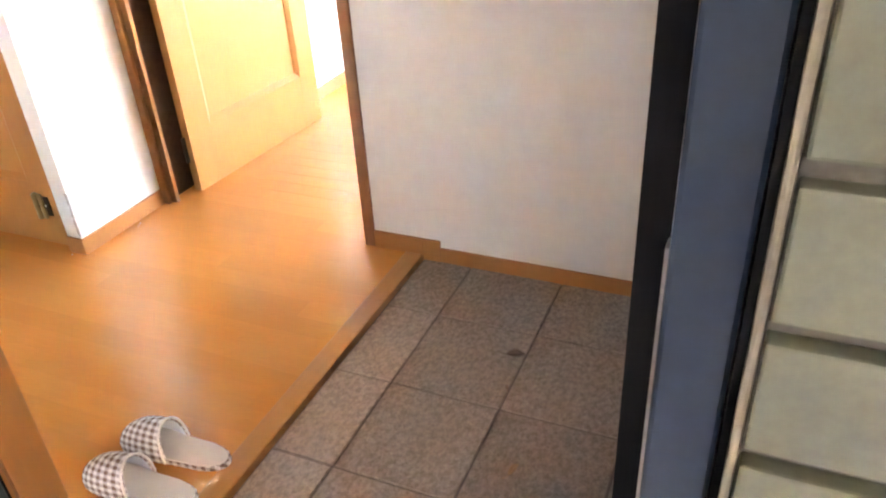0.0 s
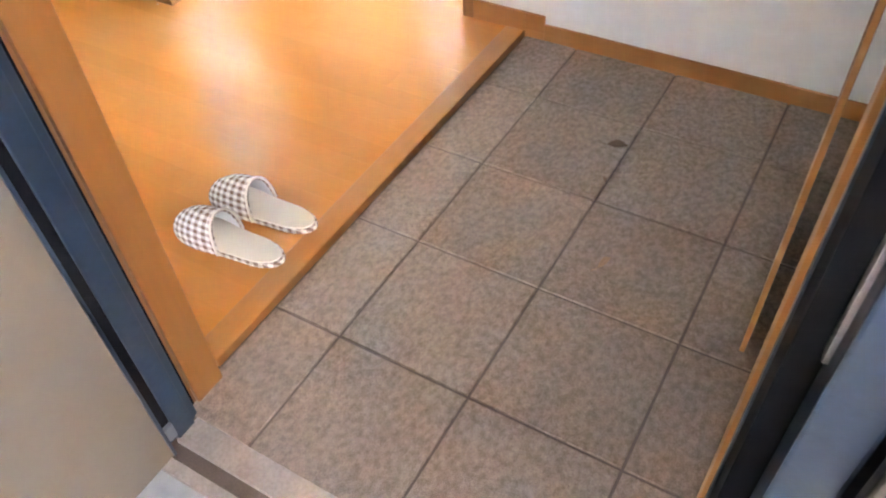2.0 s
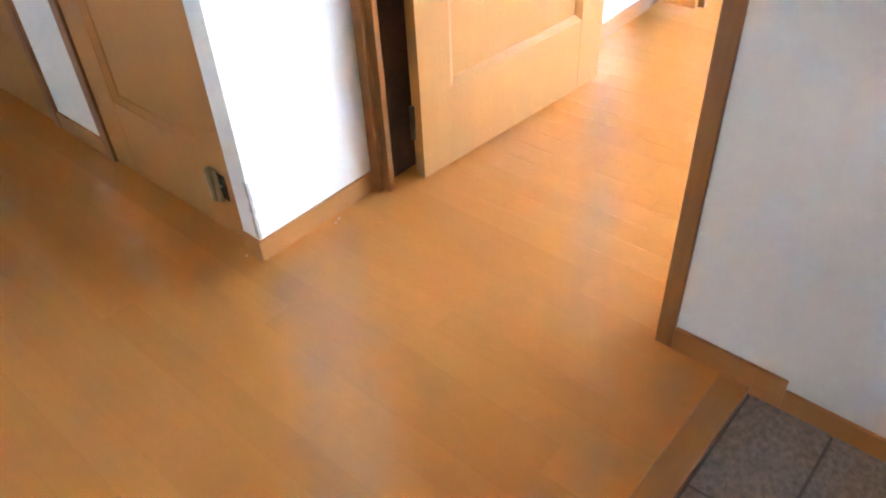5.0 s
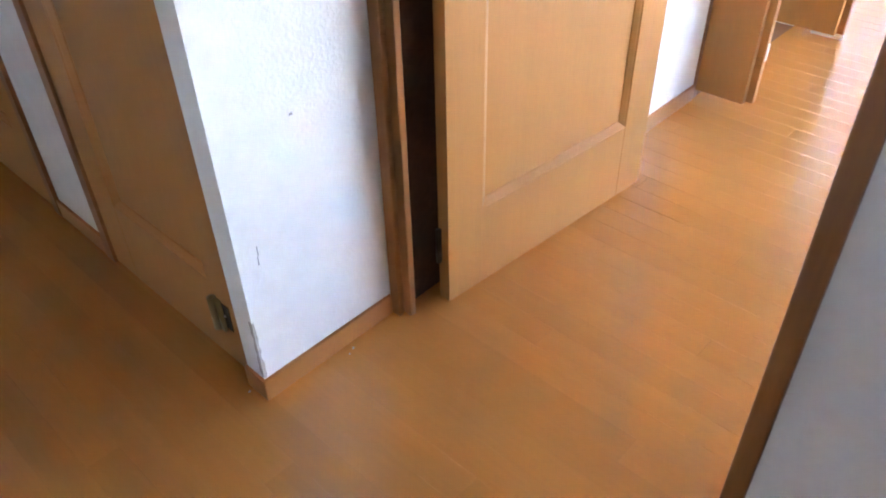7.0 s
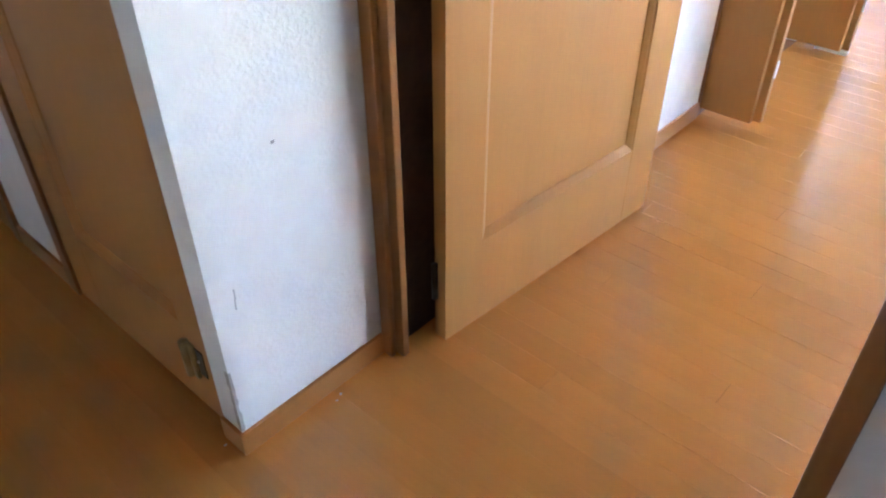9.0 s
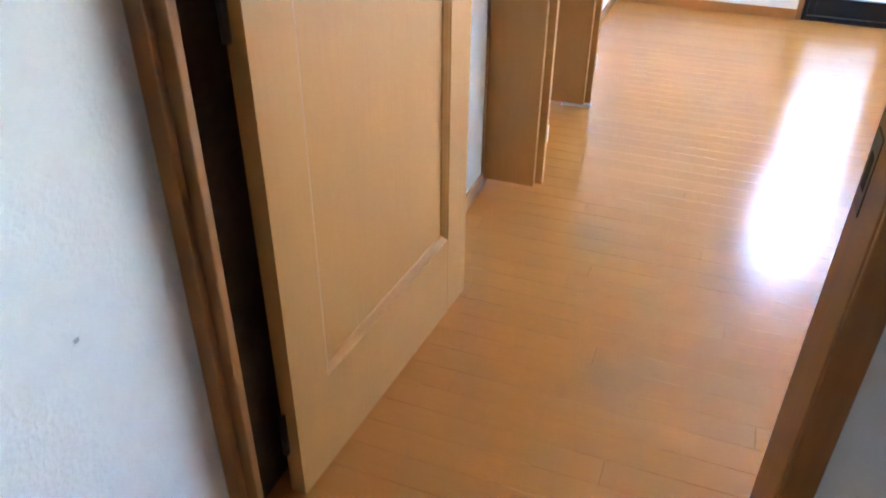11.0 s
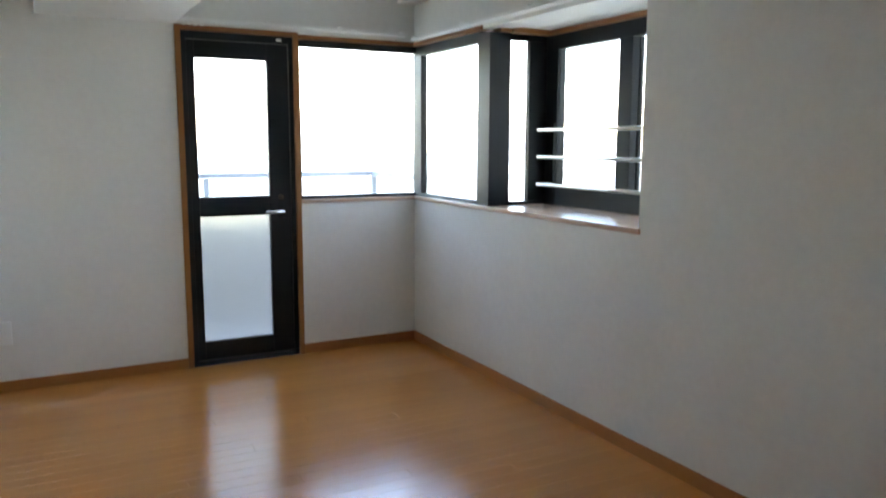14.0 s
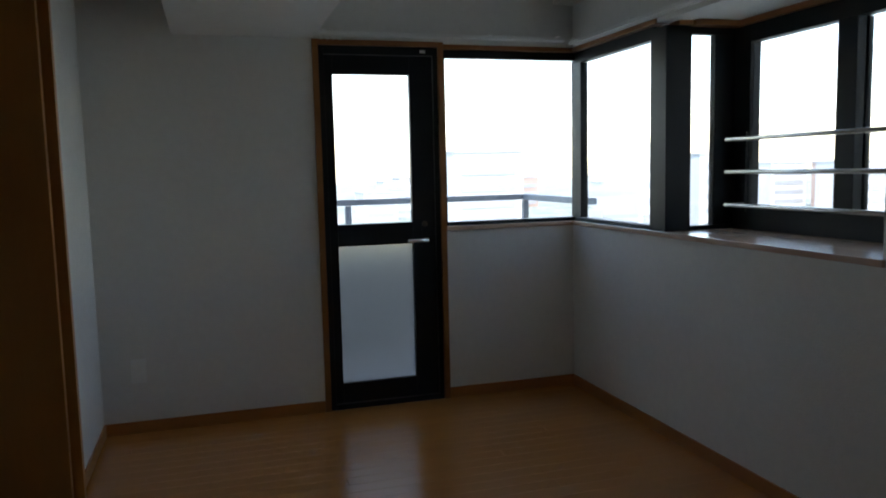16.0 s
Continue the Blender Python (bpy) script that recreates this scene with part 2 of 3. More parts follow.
# ---- outside ----
structure("ground", [(-900, 900, -900, 900, -14.2, -14)], TOWN, "pale hazy city ground far below", "ground")
structure("balcony", [(-3, 3.2, YF + 0.16, YF + 1.35, -0.25, -0.06)], CONCRETE, "concrete balcony floor", "balcony")
structure("outer_corridor", [(-2.5, 3.5, -3.4, -1.56, -0.3, -0.04)], CONCRETE, "concrete access corridor outside the entrance", "pavement")
# unseen walls, open on the right to steer sky light into the doorway
structure("wall_unseen_light_shaper", [(-2.6, 0.7, -3.52, -3.4, -0.3, 2.75), (0.7, 3.5, -3.52, -3.4, -0.3, 1.0), (-2.6, -2.5, -3.4, -1.56, -0.3, 2.75)], MORTAR, "added unseen cream wall, end wall and parapet that shape the entrance light", "wall")
# tall walls out of view, added to cut the daylight reaching the entrance
structure("wall_unseen_dimmer", [(-8, 8, -6.2, -6.0, -14, 13.0), (-8.2, -8, -6.2, -1.7, -14, 13.0), (8, 8.2, -6.2, -1.7, -14, 13.0), (-8.2, -2.6, -1.7, -1.6, -14, 2.75), (3.6, 8.2, -1.7, -1.6, -14, 2.75), (-8.2, 8.2, -1.7, -1.5, 2.75, 13.0)], MORTAR, "added unseen cream walls that dim the daylight outside the entrance", "wall")
# slab out of view, added to block the sky above the entrance
structure("unseen_sky_blocker", [(-2.6, 2.5, -3.4, -1.60, 2.76, 2.88)], CONCRETE, "added unseen concrete slab that keeps sky light off the entrance", "ceiling")
structure("wall_outer", [(XJ + 0.061, 3.6, -1.60, -1.47, -0.1, CZ + 0.2), (-2.5, -0.001, -1.70, -1.62, -0.1, CZ + 0.2), (-0.001, XJ + 0.061, -1.60, -1.47, 2.091, CZ + 0.2)], JOINT, "recessed joints of the glazed brick wall, shade put into their dark colour", "wall")
structure("trim_sealant", [(XJ + 0.0606, XJ + 0.0655, -1.607, -1.6005, -0.04, 2.08)], CREAM, "cream render edge between steel frame and bricks", "trim", bevel=0.002)
# ---- doors ----
def leaf_door(name, label, width, height, panel, parts_mat=DOORW):
    """A stile-and-rail door leaf: x from 0 (hinge) to width, y from 0 (back) to 0.036, z from 0 to height; recessed panels on both faces."""
    d = thing(name, label, "door")
    s, r0, r1, mid = 0.115, 0.235, 0.115, 0.95
    boxes("hinge_stile", [(0, s, 0, 0.0359, 0, height)], parts_mat, d, bevel=0.0006)
    boxes("lock_stile", [(width - s, width, 0, 0.036, 0, height)], parts_mat, d, bevel=0.0025)
    boxes("bottom_rail", [(s + 0.0002, width - s - 0.0012, 0, 0.0358, 0, r0)], parts_mat, d)
    boxes("top_rail", [(s + 0.0012, width - s - 0.0012, 0, 0.0355, height - r1, height)], parts_mat, d)
    for z0, z1 in panel:
        boxes("panel", [(s - 0.004, width - s + 0.004, 0.0143, 0.0212, z0 - 0.01, z1 + 0.01)], parts_mat, d)
        for side in (0, 1):
            bm = bmesh.new()
            x0, x1 = s, width - s
            rings = []
            for off, dep in ((0.0, 0.0003), (0.003, 0.0026), (0.007, 0.0040), (0.019, 0.0110), (0.0205, 0.0141), (0.028, 0.01415)):
                y = 0.0355 - dep if side else dep
                rings.append([bm.verts.new((x, y, z)) for x, z in ((x0 + off, z0 + off), (x1 - off, z0 + off), (x1 - off, z1 - off), (x0 + off, z1 - off))])
            for o, i in zip(rings, rings[1:]):
                for n in range(4):
                    bm.faces.new((o[n], o[(n + 1) % 4], i[(n + 1) % 4], i[n]))
            part("moulding", bm, parts_mat, d)
    return d


def hinge(parent, x, y, z):
    bm = bmesh.new()
    tube_bm(bm, (x, y, z - 0.05), (x, y, z + 0.05), 0.007, 10)
    box_bm(bm, x - 0.002, x + 0.03, y - 0.003, y + 0.001, z - 0.05, z + 0.05)
    part("hinge", bm, HINGE, parent, "dark bronze butt hinge", True)


def lever(parent, x, z, y, sign):
    """Lever handle on a face at y, standing out by sign."""
    bm = bmesh.new()
    box_bm(bm, x - 0.018, x + 0.018, min(y, y + sign * 0.007), max(y, y + sign * 0.007), z - 0.06, z + 0.12, 0.004)
    plate = part("handle_plate", bm, CHROME, parent, "brushed steel back plate")
    bm = bmesh.new()
    tube_bm(bm, (x, y, z), (x, y + sign * 0.05, z), 0.012)
    box_bm(bm, x - 0.112, x + 0.014, min(y + sign * 0.043, y + sign * 0.059), max(y + sign * 0.043, y + sign * 0.059), z - 0.011, z + 0.011, 0.005)
    part("handle", bm, CHROME, plate, "brushed steel lever handle", True)


living_door = leaf_door("living_room_door", "light brown wooden panelled door standing wide open", 0.810, 2.02, [(0.235, 1.905)])
for z in (0.17, 1.0, 1.85):
    hinge(living_door, -0.008, 0.028, z)
lever(living_door, 0.755, 0.985, 0.036, 1)
lever(living_door, 0.755, 0.985, 0.0, -1)
# hinge side at the left jamb, the seen face turned to the room
ang = math.degrees(math.atan2(0.949 - 0.142, -0.949 + 1.010))
mdoor = Matrix.Translation((-1.010, 0.142, 0.008)) @ pose(0, 0, 0, 0, 0, ang)
living_door.matrix_world = mdoor


def door_frame(name, label, jambs, head, mat=FRAMEW):
    f = tagged(new(name), label, "door frame", kind="structure")
    for spans in jambs:
        boxes("jamb", spans, mat, f, bevel=0.003)
    boxes("head", head, mat, f, bevel=0.003)
    return f


# the last hinge-side box is added to stop light leaking behind the door
frame_living = door_frame("door_frame_living", "brown wooden door frame with a grooved front", [
    [(XL + 0.001, XL + 0.034, 0.022, 0.036, 0, 2.06), (XL + 0.001, XL + 0.030, 0.036, 0.042, 0, 2.06), (XL + 0.001, XL + 0.054, 0.042, 0.060, 0, 2.06), (XL + 0.001, XL + 0.012, 0.060, 0.205, 0, 2.06), (XL + 0.001, XL + 0.046, 0.205, 0.22, 0, 2.06)],
    [(DJ, DJ + 0.0375, -0.008, 0.004, -0.004, 2.06), (DJ + 0.005, DJ + 0.0375, 0.004, 0.012, 0, 2.06), (DJ, DJ + 0.0375, 0.012, 0.10, 0, 2.06), (DJ + 0.004, DJ + 0.0375, 0.10, 0.172, 0, 2.06)]],
    [(XL + 0.001, DJ + 0.038, 0.012, 0.155, 2.035, 2.07)])
# dark strip on the reveal stands in for the shade of the hinge gap
boxes("seal", [(XL + 0.0122, XL + 0.017, 0.085, 0.2045, 0.002, 2.03)], GAPSHADE, frame_living, "dark brown strip painting the shade of the hinge gap", bevel=0.001)
# steel plate given the bronze colour because it sits in shade
bm = bmesh.new()
box_bm(bm, DJ + 0.0018, DJ + 0.0045, 0.113, 0.156, 0.868, 0.962, 0.001)
strike = part("strike_plate", bm, HINGE, frame_living, "steel strike plate coloured dark for shade, with a painted slot")
# thin dark slab in front paints the hollow of the slot
boxes("slot", [(DJ + 0.0008, DJ + 0.0017, 0.124, 0.144, 0.895, 0.937)], SHOEW, strike)

hall_door = leaf_door("hall_door", "brown wooden panelled door, closed, beside the wall end", 0.645, 2.03, [(0.235, 1.915)], DOORW)
for z in (0.15, 1.85):
    hb = boxes("hinge", [(0.047, 0.090, 0.0362, 0.0385, z - 0.036, z + 0.036)], HINGE, hall_door, "dark steel hinge plate let into the door")
    bm = bmesh.new()
    tube_bm(bm, (0.096, 0.046, z - 0.046), (0.096, 0.046, z + 0.046), 0.0105, 16)
    tube_bm(bm, (0.096, 0.046, z + 0.0461), (0.096, 0.046, z + 0.050), 0.007, 12)
    box_bm(bm, 0.070, 0.096, 0.0386, 0.046, z - 0.046, z + 0.046)
    part("knuckle", bm, BRASS, hb, "dull brass hinge barrel", True)
    bm = bmesh.new()
    tube_bm(bm, (0.066, 0.0385, z + 0.002), (0.066, 0.0405, z + 0.002), 0.0035, 10)
    part("screw", bm, CHROME, hb, "bright screw head")
hall_door.matrix_world = Matrix.Translation((-1.172, -0.314, 0.008)) @ pose(0, 0, 0, 0, 0, 180)
frame_hall = door_frame("door_frame_hall", "brown wooden door frame in the hall", [[(-1.865, -1.820, -0.357, -0.19, 0, 2.06)]], [(-1.865, XL - 0.067, -0.357, -0.19, 2.04, 2.075)])
second_door = leaf_door("hall_door", "brown wooden panelled door farther along the hall, closed", 0.60, 2.03, [(0.235, 1.915)], DOORW)
second_door.matrix_world = Matrix.Translation((-2.192, -0.314, 0.008)) @ pose(0, 0, 0, 0, 0, 180)
door_frame("door_frame_hall_end", "brown wooden door frame in the hall", [[(-2.19, -2.15, -0.357, -0.19, 0, 2.06)], [(-2.835, -2.795, -0.357, -0.19, 0, 2.06)]], [(-2.835, -2.15, -0.357, -0.19, 2.04, 2.075)])
structure("wall_hall_far", [(-4.0, -2.835, -0.345, -0.2, 0, 2.06)], WALL, "white papered hall wall", "wall")
structure("baseboard_hall_far", [(-4.0, -2.835, -0.354, -0.345, 0, BB)], WHITEPL, "pale baseboard", "baseboard")


# ---- closet with folding doors ----
def folded_pair(y0, z0, first):
    d = thing("folding_closet_door", "brown wooden folding closet door, folded open against the opening", "closet door", "folding closet doors")
    xo = XL + 0.212
    boxes("leaf", [(XL + (0.005 if first else -0.09), xo - 0.024, y0, y0 + 0.026, z0, 2.02)], DOORW, d, bevel=0.002)
    boxes("leaf", [(XL + 0.005, xo, y0 + 0.030, y0 + 0.056, z0, 2.02)], DOORW, d, bevel=0.002)
    bm = bmesh.new()
    box_bm(bm, xo, xo + 0.004, y0 + 0.036, y0 + 0.05, z0 + 0.16, z0 + 0.22, 0.001)
    part("catch", bm, CHROME, d, "small steel catch")
    if not first:
        boxes("floor_guide", [(XL + 0.09, xo + 0.004, y0 + 0.008, y0 + 0.04, 0.008, z0 - 0.001)], CHROME, d, "steel floor guide", bevel=0.001)
    return d


folded_pair(1.583, 0.036, True)
folded_pair(2.437, 0.022, False)
structure("trim_closet", [(XL - 0.1, XL + 0.004, 1.57, 1.61, 0, 2.04), (XL - 0.1, XL + 0.004, 2.49, 2.53, 0, 2.04), (XL - 0.1, XL + 0.004, 1.61, 2.49, 2.025, 2.04)], FRAMEW, "brown wooden lining of the closet opening", "trim", bevel=0.002)

# ---- balcony door ----
structure("trim_balcony_door", [(-0.02, 0.011, YF - 0.012, YF + 0.16, 0, 1.94), (0.643, 0.674, YF - 0.012, YF + 0.16, 0, 1.94), (0.011, 0.643, YF - 0.012, YF + 0.16, 1.912, 1.94)], FRAMEW, "brown wooden casing round the balcony door", "trim", bevel=0.002)
bdoor = thing("balcony_door", "black aluminium balcony door with clear upper and frosted lower pane", "door")
y0, y1 = YF + 0.012, YF + 0.052
boxes("outer_frame", [(0.012, 0.038, YF - 0.002, YF + 0.10, 0, 1.911), (0.616, 0.642, YF - 0.002, YF + 0.10, 0, 1.911), (0.038, 0.616, YF - 0.002, YF + 0.10, 1.868, 1.911), (0.038, 0.616, YF - 0.002, YF + 0.10, 0, 0.028)], BLACKAL, bdoor, bevel=0.002)
boxes("stile", [(0.040, 0.083, y0, y1, 0.032, 1.866)], BLACKAL, bdoor, bevel=0.003)
boxes("stile", [(0.488, 0.614, y0, y1, 0.032, 1.866)], BLACKAL, bdoor, bevel=0.003)
boxes("bottom_rail", [(0.083, 0.488, y0, y1, 0.032, 0.138)], BLACKAL, bdoor, bevel=0.003)
boxes("middle_rail", [(0.083, 0.488, y0, y1, 0.875, 0.99)], BLACKAL, bdoor, bevel=0.003)
boxes("top_rail", [(0.083, 0.488, y0, y1, 1.769, 1.866)], BLACKAL, bdoor, bevel=0.003)
pane_list = []
pane_list.append(boxes("pane", [(0.083, 0.488, y0 + 0.018, y0 + 0.022, 0.99, 1.769)], GLASS, bdoor, "clear glass pane"))
pane_list.append(boxes("pane", [(0.083, 0.488, y0 + 0.018, y0 + 0.022, 0.138, 0.875)], FROST, bdoor, "frosted glass pane"))
bm = bmesh.new()
box_bm(bm, 0.537, 0.573, y0 - 0.008, y0, 0.85, 0.97, 0.002)
plate = part("handle_plate", bm, BLACKAL, bdoor)
bm = bmesh.new()
tube_bm(bm, (0.555, y0, 0.893), (0.555, y0 - 0.05, 0.893), 0.010)
tube_bm(bm, (0.562, y0 - 0.048, 0.893), (0.45, y0 - 0.05, 0.893), 0.009)
part("handle", bm, CHROME, plate, "bright steel lever handle", True)
bm = bmesh.new()
tube_bm(bm, (0.554, y0, 0.978), (0.554, y0 - 0.012, 0.978), 0.015)
box_bm(bm, 0.550, 0.558, y0 - 0.026, y0 - 0.012, 0.966, 0.990, 0.002)
part("thumb_turn", bm, HINGE, bdoor, "dark lock thumb turn", True)
boxes("closer_cap", [(0.545, 0.575, YF - 0.006, YF - 0.002, 1.882, 1.896)], WHITEPL, bdoor)

# ---- corner and bay window ----
SILL = 0.96
structure("window_sill", [(0.675, XR - 0.012, YF - 0.012, YF + 0.10, 0.936, SILL), (XR - 0.012, XR + 0.14, 2.22, YF + 0.10, 0.936, SILL), (XR + 0.14, 1.86, 2.232, 3.46, 0.926, SILL)], SILLW, "reddish wooden window sill that runs round the corner", "window sill", bevel=0.003)
structure("trim_window_head", [(0.675, XR, YF - 0.010, YF + 0.10, 1.905, 1.929), (XR - 0.010, XR + 0.13, 3.49, YF + 0.1, 1.905, 1.929), (XR + 0.131, 1.87, 3.38, 3.4895, 1.888, 1.9145), (XR + 0.06, XR + 0.131, 3.40, 3.4895, 1.889, 1.9095), (1.80, 1.87, 2.232, 3.38, 1.888, 1.9145)], FRAMEW, "brown wooden trim at the head of the windows", "trim", bevel=0.002)


def window(name, label, bars, panes):
    w = tagged(new(name), label, "window", kind="structure")
    for s in bars:
        boxes("window_frame", [s], BLACKAL, w, bevel=0.003)
    for s in panes:
        pane_list.append(boxes("pane", [s], GLASS, w, "clear glass pane"))
    return w


ya, yb = YF + 0.02, YF + 0.07
window("window_1", "fixed corner window in a black aluminium frame", [
    (0.675, 0.69, ya, yb, SILL, 1.905), (0.69, XR + 0.025, ya, yb, SILL, 0.98), (0.69, XR + 0.025, ya, yb, 1.864, 1.905), (XR + 0.025, XR + 0.07, ya, yb, SILL, 1.905)],
    [(0.69, XR + 0.025, ya + 0.02, ya + 0.026, 0.98, 1.864)])
xa, xb = XR + 0.02, XR + 0.07
window("window_2", "fixed side window in a black aluminium frame", [
    (xa, xb, 3.55, YF + 0.019, SILL, 0.98), (xa, xb, 3.55, YF + 0.019, 1.845, 1.905), (xa, xb, YF - 0.055, YF + 0.019, 0.98, 1.845)],
    [(xa + 0.02, xa + 0.026, 3.55, YF - 0.055, 0.98, 1.845)])
window("window_3", "bay window with narrow return pane and black aluminium sashes", [
    (XR + 0.005, XR + 0.138, 3.42, 3.55, SILL, 1.8885),
    (XR + 0.138, 1.87, 3.435, 3.475, SILL, 0.98), (XR + 0.138, 1.87, 3.435, 3.475, 1.855, 1.8875), (1.709, 1.87, 3.435, 3.475, 0.98, 1.855),
    (1.82, 1.88, 3.33, 3.434, SILL, 1.8875), (1.82, 1.88, 2.232, 3.33, SILL, 1.06), (1.82, 1.88, 2.232, 3.33, 1.81, 1.8875), (1.815, 1.86, 2.73, 2.826, 1.06, 1.81), (1.861, 1.89, 2.725, 2.755, 1.06, 1.81), (1.82, 1.88, 2.232, 2.29, 1.06, 1.81)],
    [(XR + 0.138, 1.709, 3.45, 3.456, 0.98, 1.855), (1.835, 1.841, 2.826, 3.33, 1.06, 1.81), (1.868, 1.874, 2.29, 2.725, 1.06, 1.81)])
for p in pane_list:
    p.visible_shadow = False
guard = thing("window_guard_rail", "three chrome guard bars across the bay window", "guard rail")
for z in (1.078, 1.228, 1.374):
    bm = bmesh.new()
    tube_bm(bm, (1.717, 2.232, z), (1.717, 3.355, z), 0.0095)
    tube_bm(bm, (1.717, 3.346, z), (1.82, 3.346, z), 0.0085)
    part("bar", bm, CHROME, guard, "", True)
boxes("bracket", [(1.805, 1.819, 3.334, 3.358, 1.04, 1.41)], BLACKAL, guard, "black upright bracket", bevel=0.002)


def curtain_rail(label, a, b, off):
    r = thing("curtain_rail", label, "curtain rail", "curtain rails")
    a, b, off = Vector(a), Vector(b), Vector(off)
    for k in (1, 2):
        bm = bmesh.new()
        lo, hi = a + off * (0.035 * k), b + off * (0.035 * k)
        box_bm(bm, min(lo.x, hi.x) - 0.007, max(lo.x, hi.x) + 0.007, min(lo.y, hi.y) - 0.007, max(lo.y, hi.y) + 0.007, lo.z - 0.01, lo.z + 0.008, 0.002)
        part("track", bm, WHITEPL, r)
    for f in (0.02, 0.35, 0.68, 0.98):
        c = a.lerp(b, f)
        e = c + off * 0.078
        boxes("bracket", [(min(c.x, e.x) - 0.008, max(c.x, e.x) + 0.008, min(c.y, e.y) - 0.008, max(c.y, e.y) + 0.008, c.z + 0.0085, c.z + 0.016)], WHITEPL, r)
    for k in range(7):
        c = a.lerp(b, 0.012 + 0.012 * k) + off * (0.035 * (1 + k % 2))
        boxes("runner", [(c.x - 0.006, c.x + 0.006, c.y - 0.006, c.y + 0.006, c.z - 0.028, c.z - 0.0105)], WHITEPL, r)
    return r


curtain_rail("white double curtain rail above the bay window", (XR, 2.255, 1.934), (XR, 4.22, 1.934), (-1, 0, 0))
curtain_rail("white double curtain rail above the balcony door", (0.01, YF, 1.962), (XR - 0.09, YF, 1.962), (0, -1, 0))

# ---- balcony rail ----
rail = thing("balcony_railing", "grey metal balcony railing with posts", "railing")
YR = YF + 1.25
boxes("top_rail", [(-3, 1.70, YR - 0.03, YR + 0.03, 1.035, 1.075)], RAILM, rail, bevel=0.004)
boxes("top_rail", [(1.64, 1.70, YF + 0.2, YR - 0.03, 1.035, 1.075)], RAILM, rail, bevel=0.004)
for x in (-2.4, -1.0, 0.35, 1.67):
    boxes("post", [(x - 0.02, x + 0.02, YR - 0.02, YR + 0.02, -0.06, 1.03)], RAILM, rail)
boxes("parapet", [(-3, 1.70, YR - 0.05, YR + 0.05, -0.06, 0.86)], CONCRETE, rail)

outlet = thing("wall_outlet", "white plastic wall outlet plate", "outlet")
boxes("cover", [(-0.965, -0.895, YF - 0.012, YF, 0.255, 0.375)], WHITEPL, outlet, bevel=0.002)
for z in (0.295, 0.335):
    boxes("socket", [(-0.948, -0.912, YF - 0.0135, YF - 0.0121, z - 0.012, z + 0.012)], WHITEPL, outlet)

# ---- entrance ----
pw = door_frame("door_frame_entrance", "brown wooden inner casing of the entrance door", [[(-0.03, 0.028, -1.452, -1.386, TZ - 0.004, 2.08), (-0.03, 0.020, -1.460, -1.4521, TZ - 0.004, 2.08)]], [(-0.03, XG, -1.468, -1.42, 2.05, 2.09)], POSTW)
# right jamb takes a paler wood than the left to look better lit
boxes("jamb", [(0.8915, XG, -1.425, -1.37, TZ - 0.004, 2.08), (0.8965, XG, -1.462, -1.4251, TZ - 0.004, 2.08)], DOORW, pw, "wooden jamb in paler veneer that makes up for missing light", bevel=0.003)
sf = door_frame("door_frame_steel", "blue-grey painted steel entrance frame with black seal", [
    [(0.0, 0.040, -1.545, -1.471, -0.04, 2.08), (0.0, 0.054, -1.53, -1.49, -0.04, 2.08)],
    [(XJ + 0.02, XJ + 0.056, -1.585, -1.471, -0.04, 2.08)]], [(0.0, XJ + 0.056, -1.585, -1.471, 2.05, 2.09)], STEEL_BLUE)
# this first black strip paints the dark gap beside the wooden casing
boxes("seal", [(-0.02, 0.024, -1.4705, -1.4605, -0.01, 2.05)], GASKET, sf, "black rubber strip for seals and a gap's shade")
boxes("seal", [(0.0405, 0.052, -1.547, -1.5305, 0.0505, 2.05)], GASKET, sf, "black rubber strip for seals and a gap's shade")
boxes("seal", [(XJ, XJ + 0.0195, -1.55, -1.475, -0.03, 2.05)], GASKET, sf, "black rubber strip for seals and a gap's shade")
boxes("edge_strip", [(XJ - 0.002, XJ + 0.0195, -1.4745, -1.4625, -0.03, 2.05)], STEEL_BLUE, sf, "scratched steel edge strip", bevel=0.001)
boxes("seal", [(XJ + 0.0565, XJ + 0.0605, -1.60, -1.50, -0.03, 2.05)], GASKET, sf, "dark sealant joint")
bm = bmesh.new()
box_bm(bm, XJ + 0.016, XJ + 0.0198, -1.562, -1.551, 0.86, 1.10, 0.001)
part("strike_plate", bm, THRESH, sf, "long steel strike plate")
boxes("pivot_block", [(0.041, 0.060, -1.5485, -1.530, 0.012, 0.050)], RAILM, sf, "grey steel pivot block", bevel=0.003)
structure("door_threshold", [(0.05, XJ, -1.535, -1.48, -0.05, TZ + 0.006), (0.05, XJ, -1.585, -1.54, -0.05, -0.028)], THRESH, "worn steel door threshold", "threshold", bevel=0.002)
ed = thing("entrance_door", "cream steel entrance door standing open outwards", "door")
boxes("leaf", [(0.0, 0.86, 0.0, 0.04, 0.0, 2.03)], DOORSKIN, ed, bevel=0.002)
boxes("edge_strip", [(0.0, 0.006, 0.0405, 0.044, 0.0, 2.03)], STEEL_BLUE, ed)
lever(ed, 0.80, 0.98, 0.04, 1)
ed.matrix_world = Matrix.Translation((0.022, -1.552, -0.02)) @ pose(0, 0, 0, 0, 0, -90)


panel = thing("shoe_rack_panel", "thin light wooden panel standing on the entrance tiles", "panel")
boxes("board", [(0.878, 0.888, -0.855, -0.30, TZ, 0.74)], DOORW, panel, bevel=0.002)


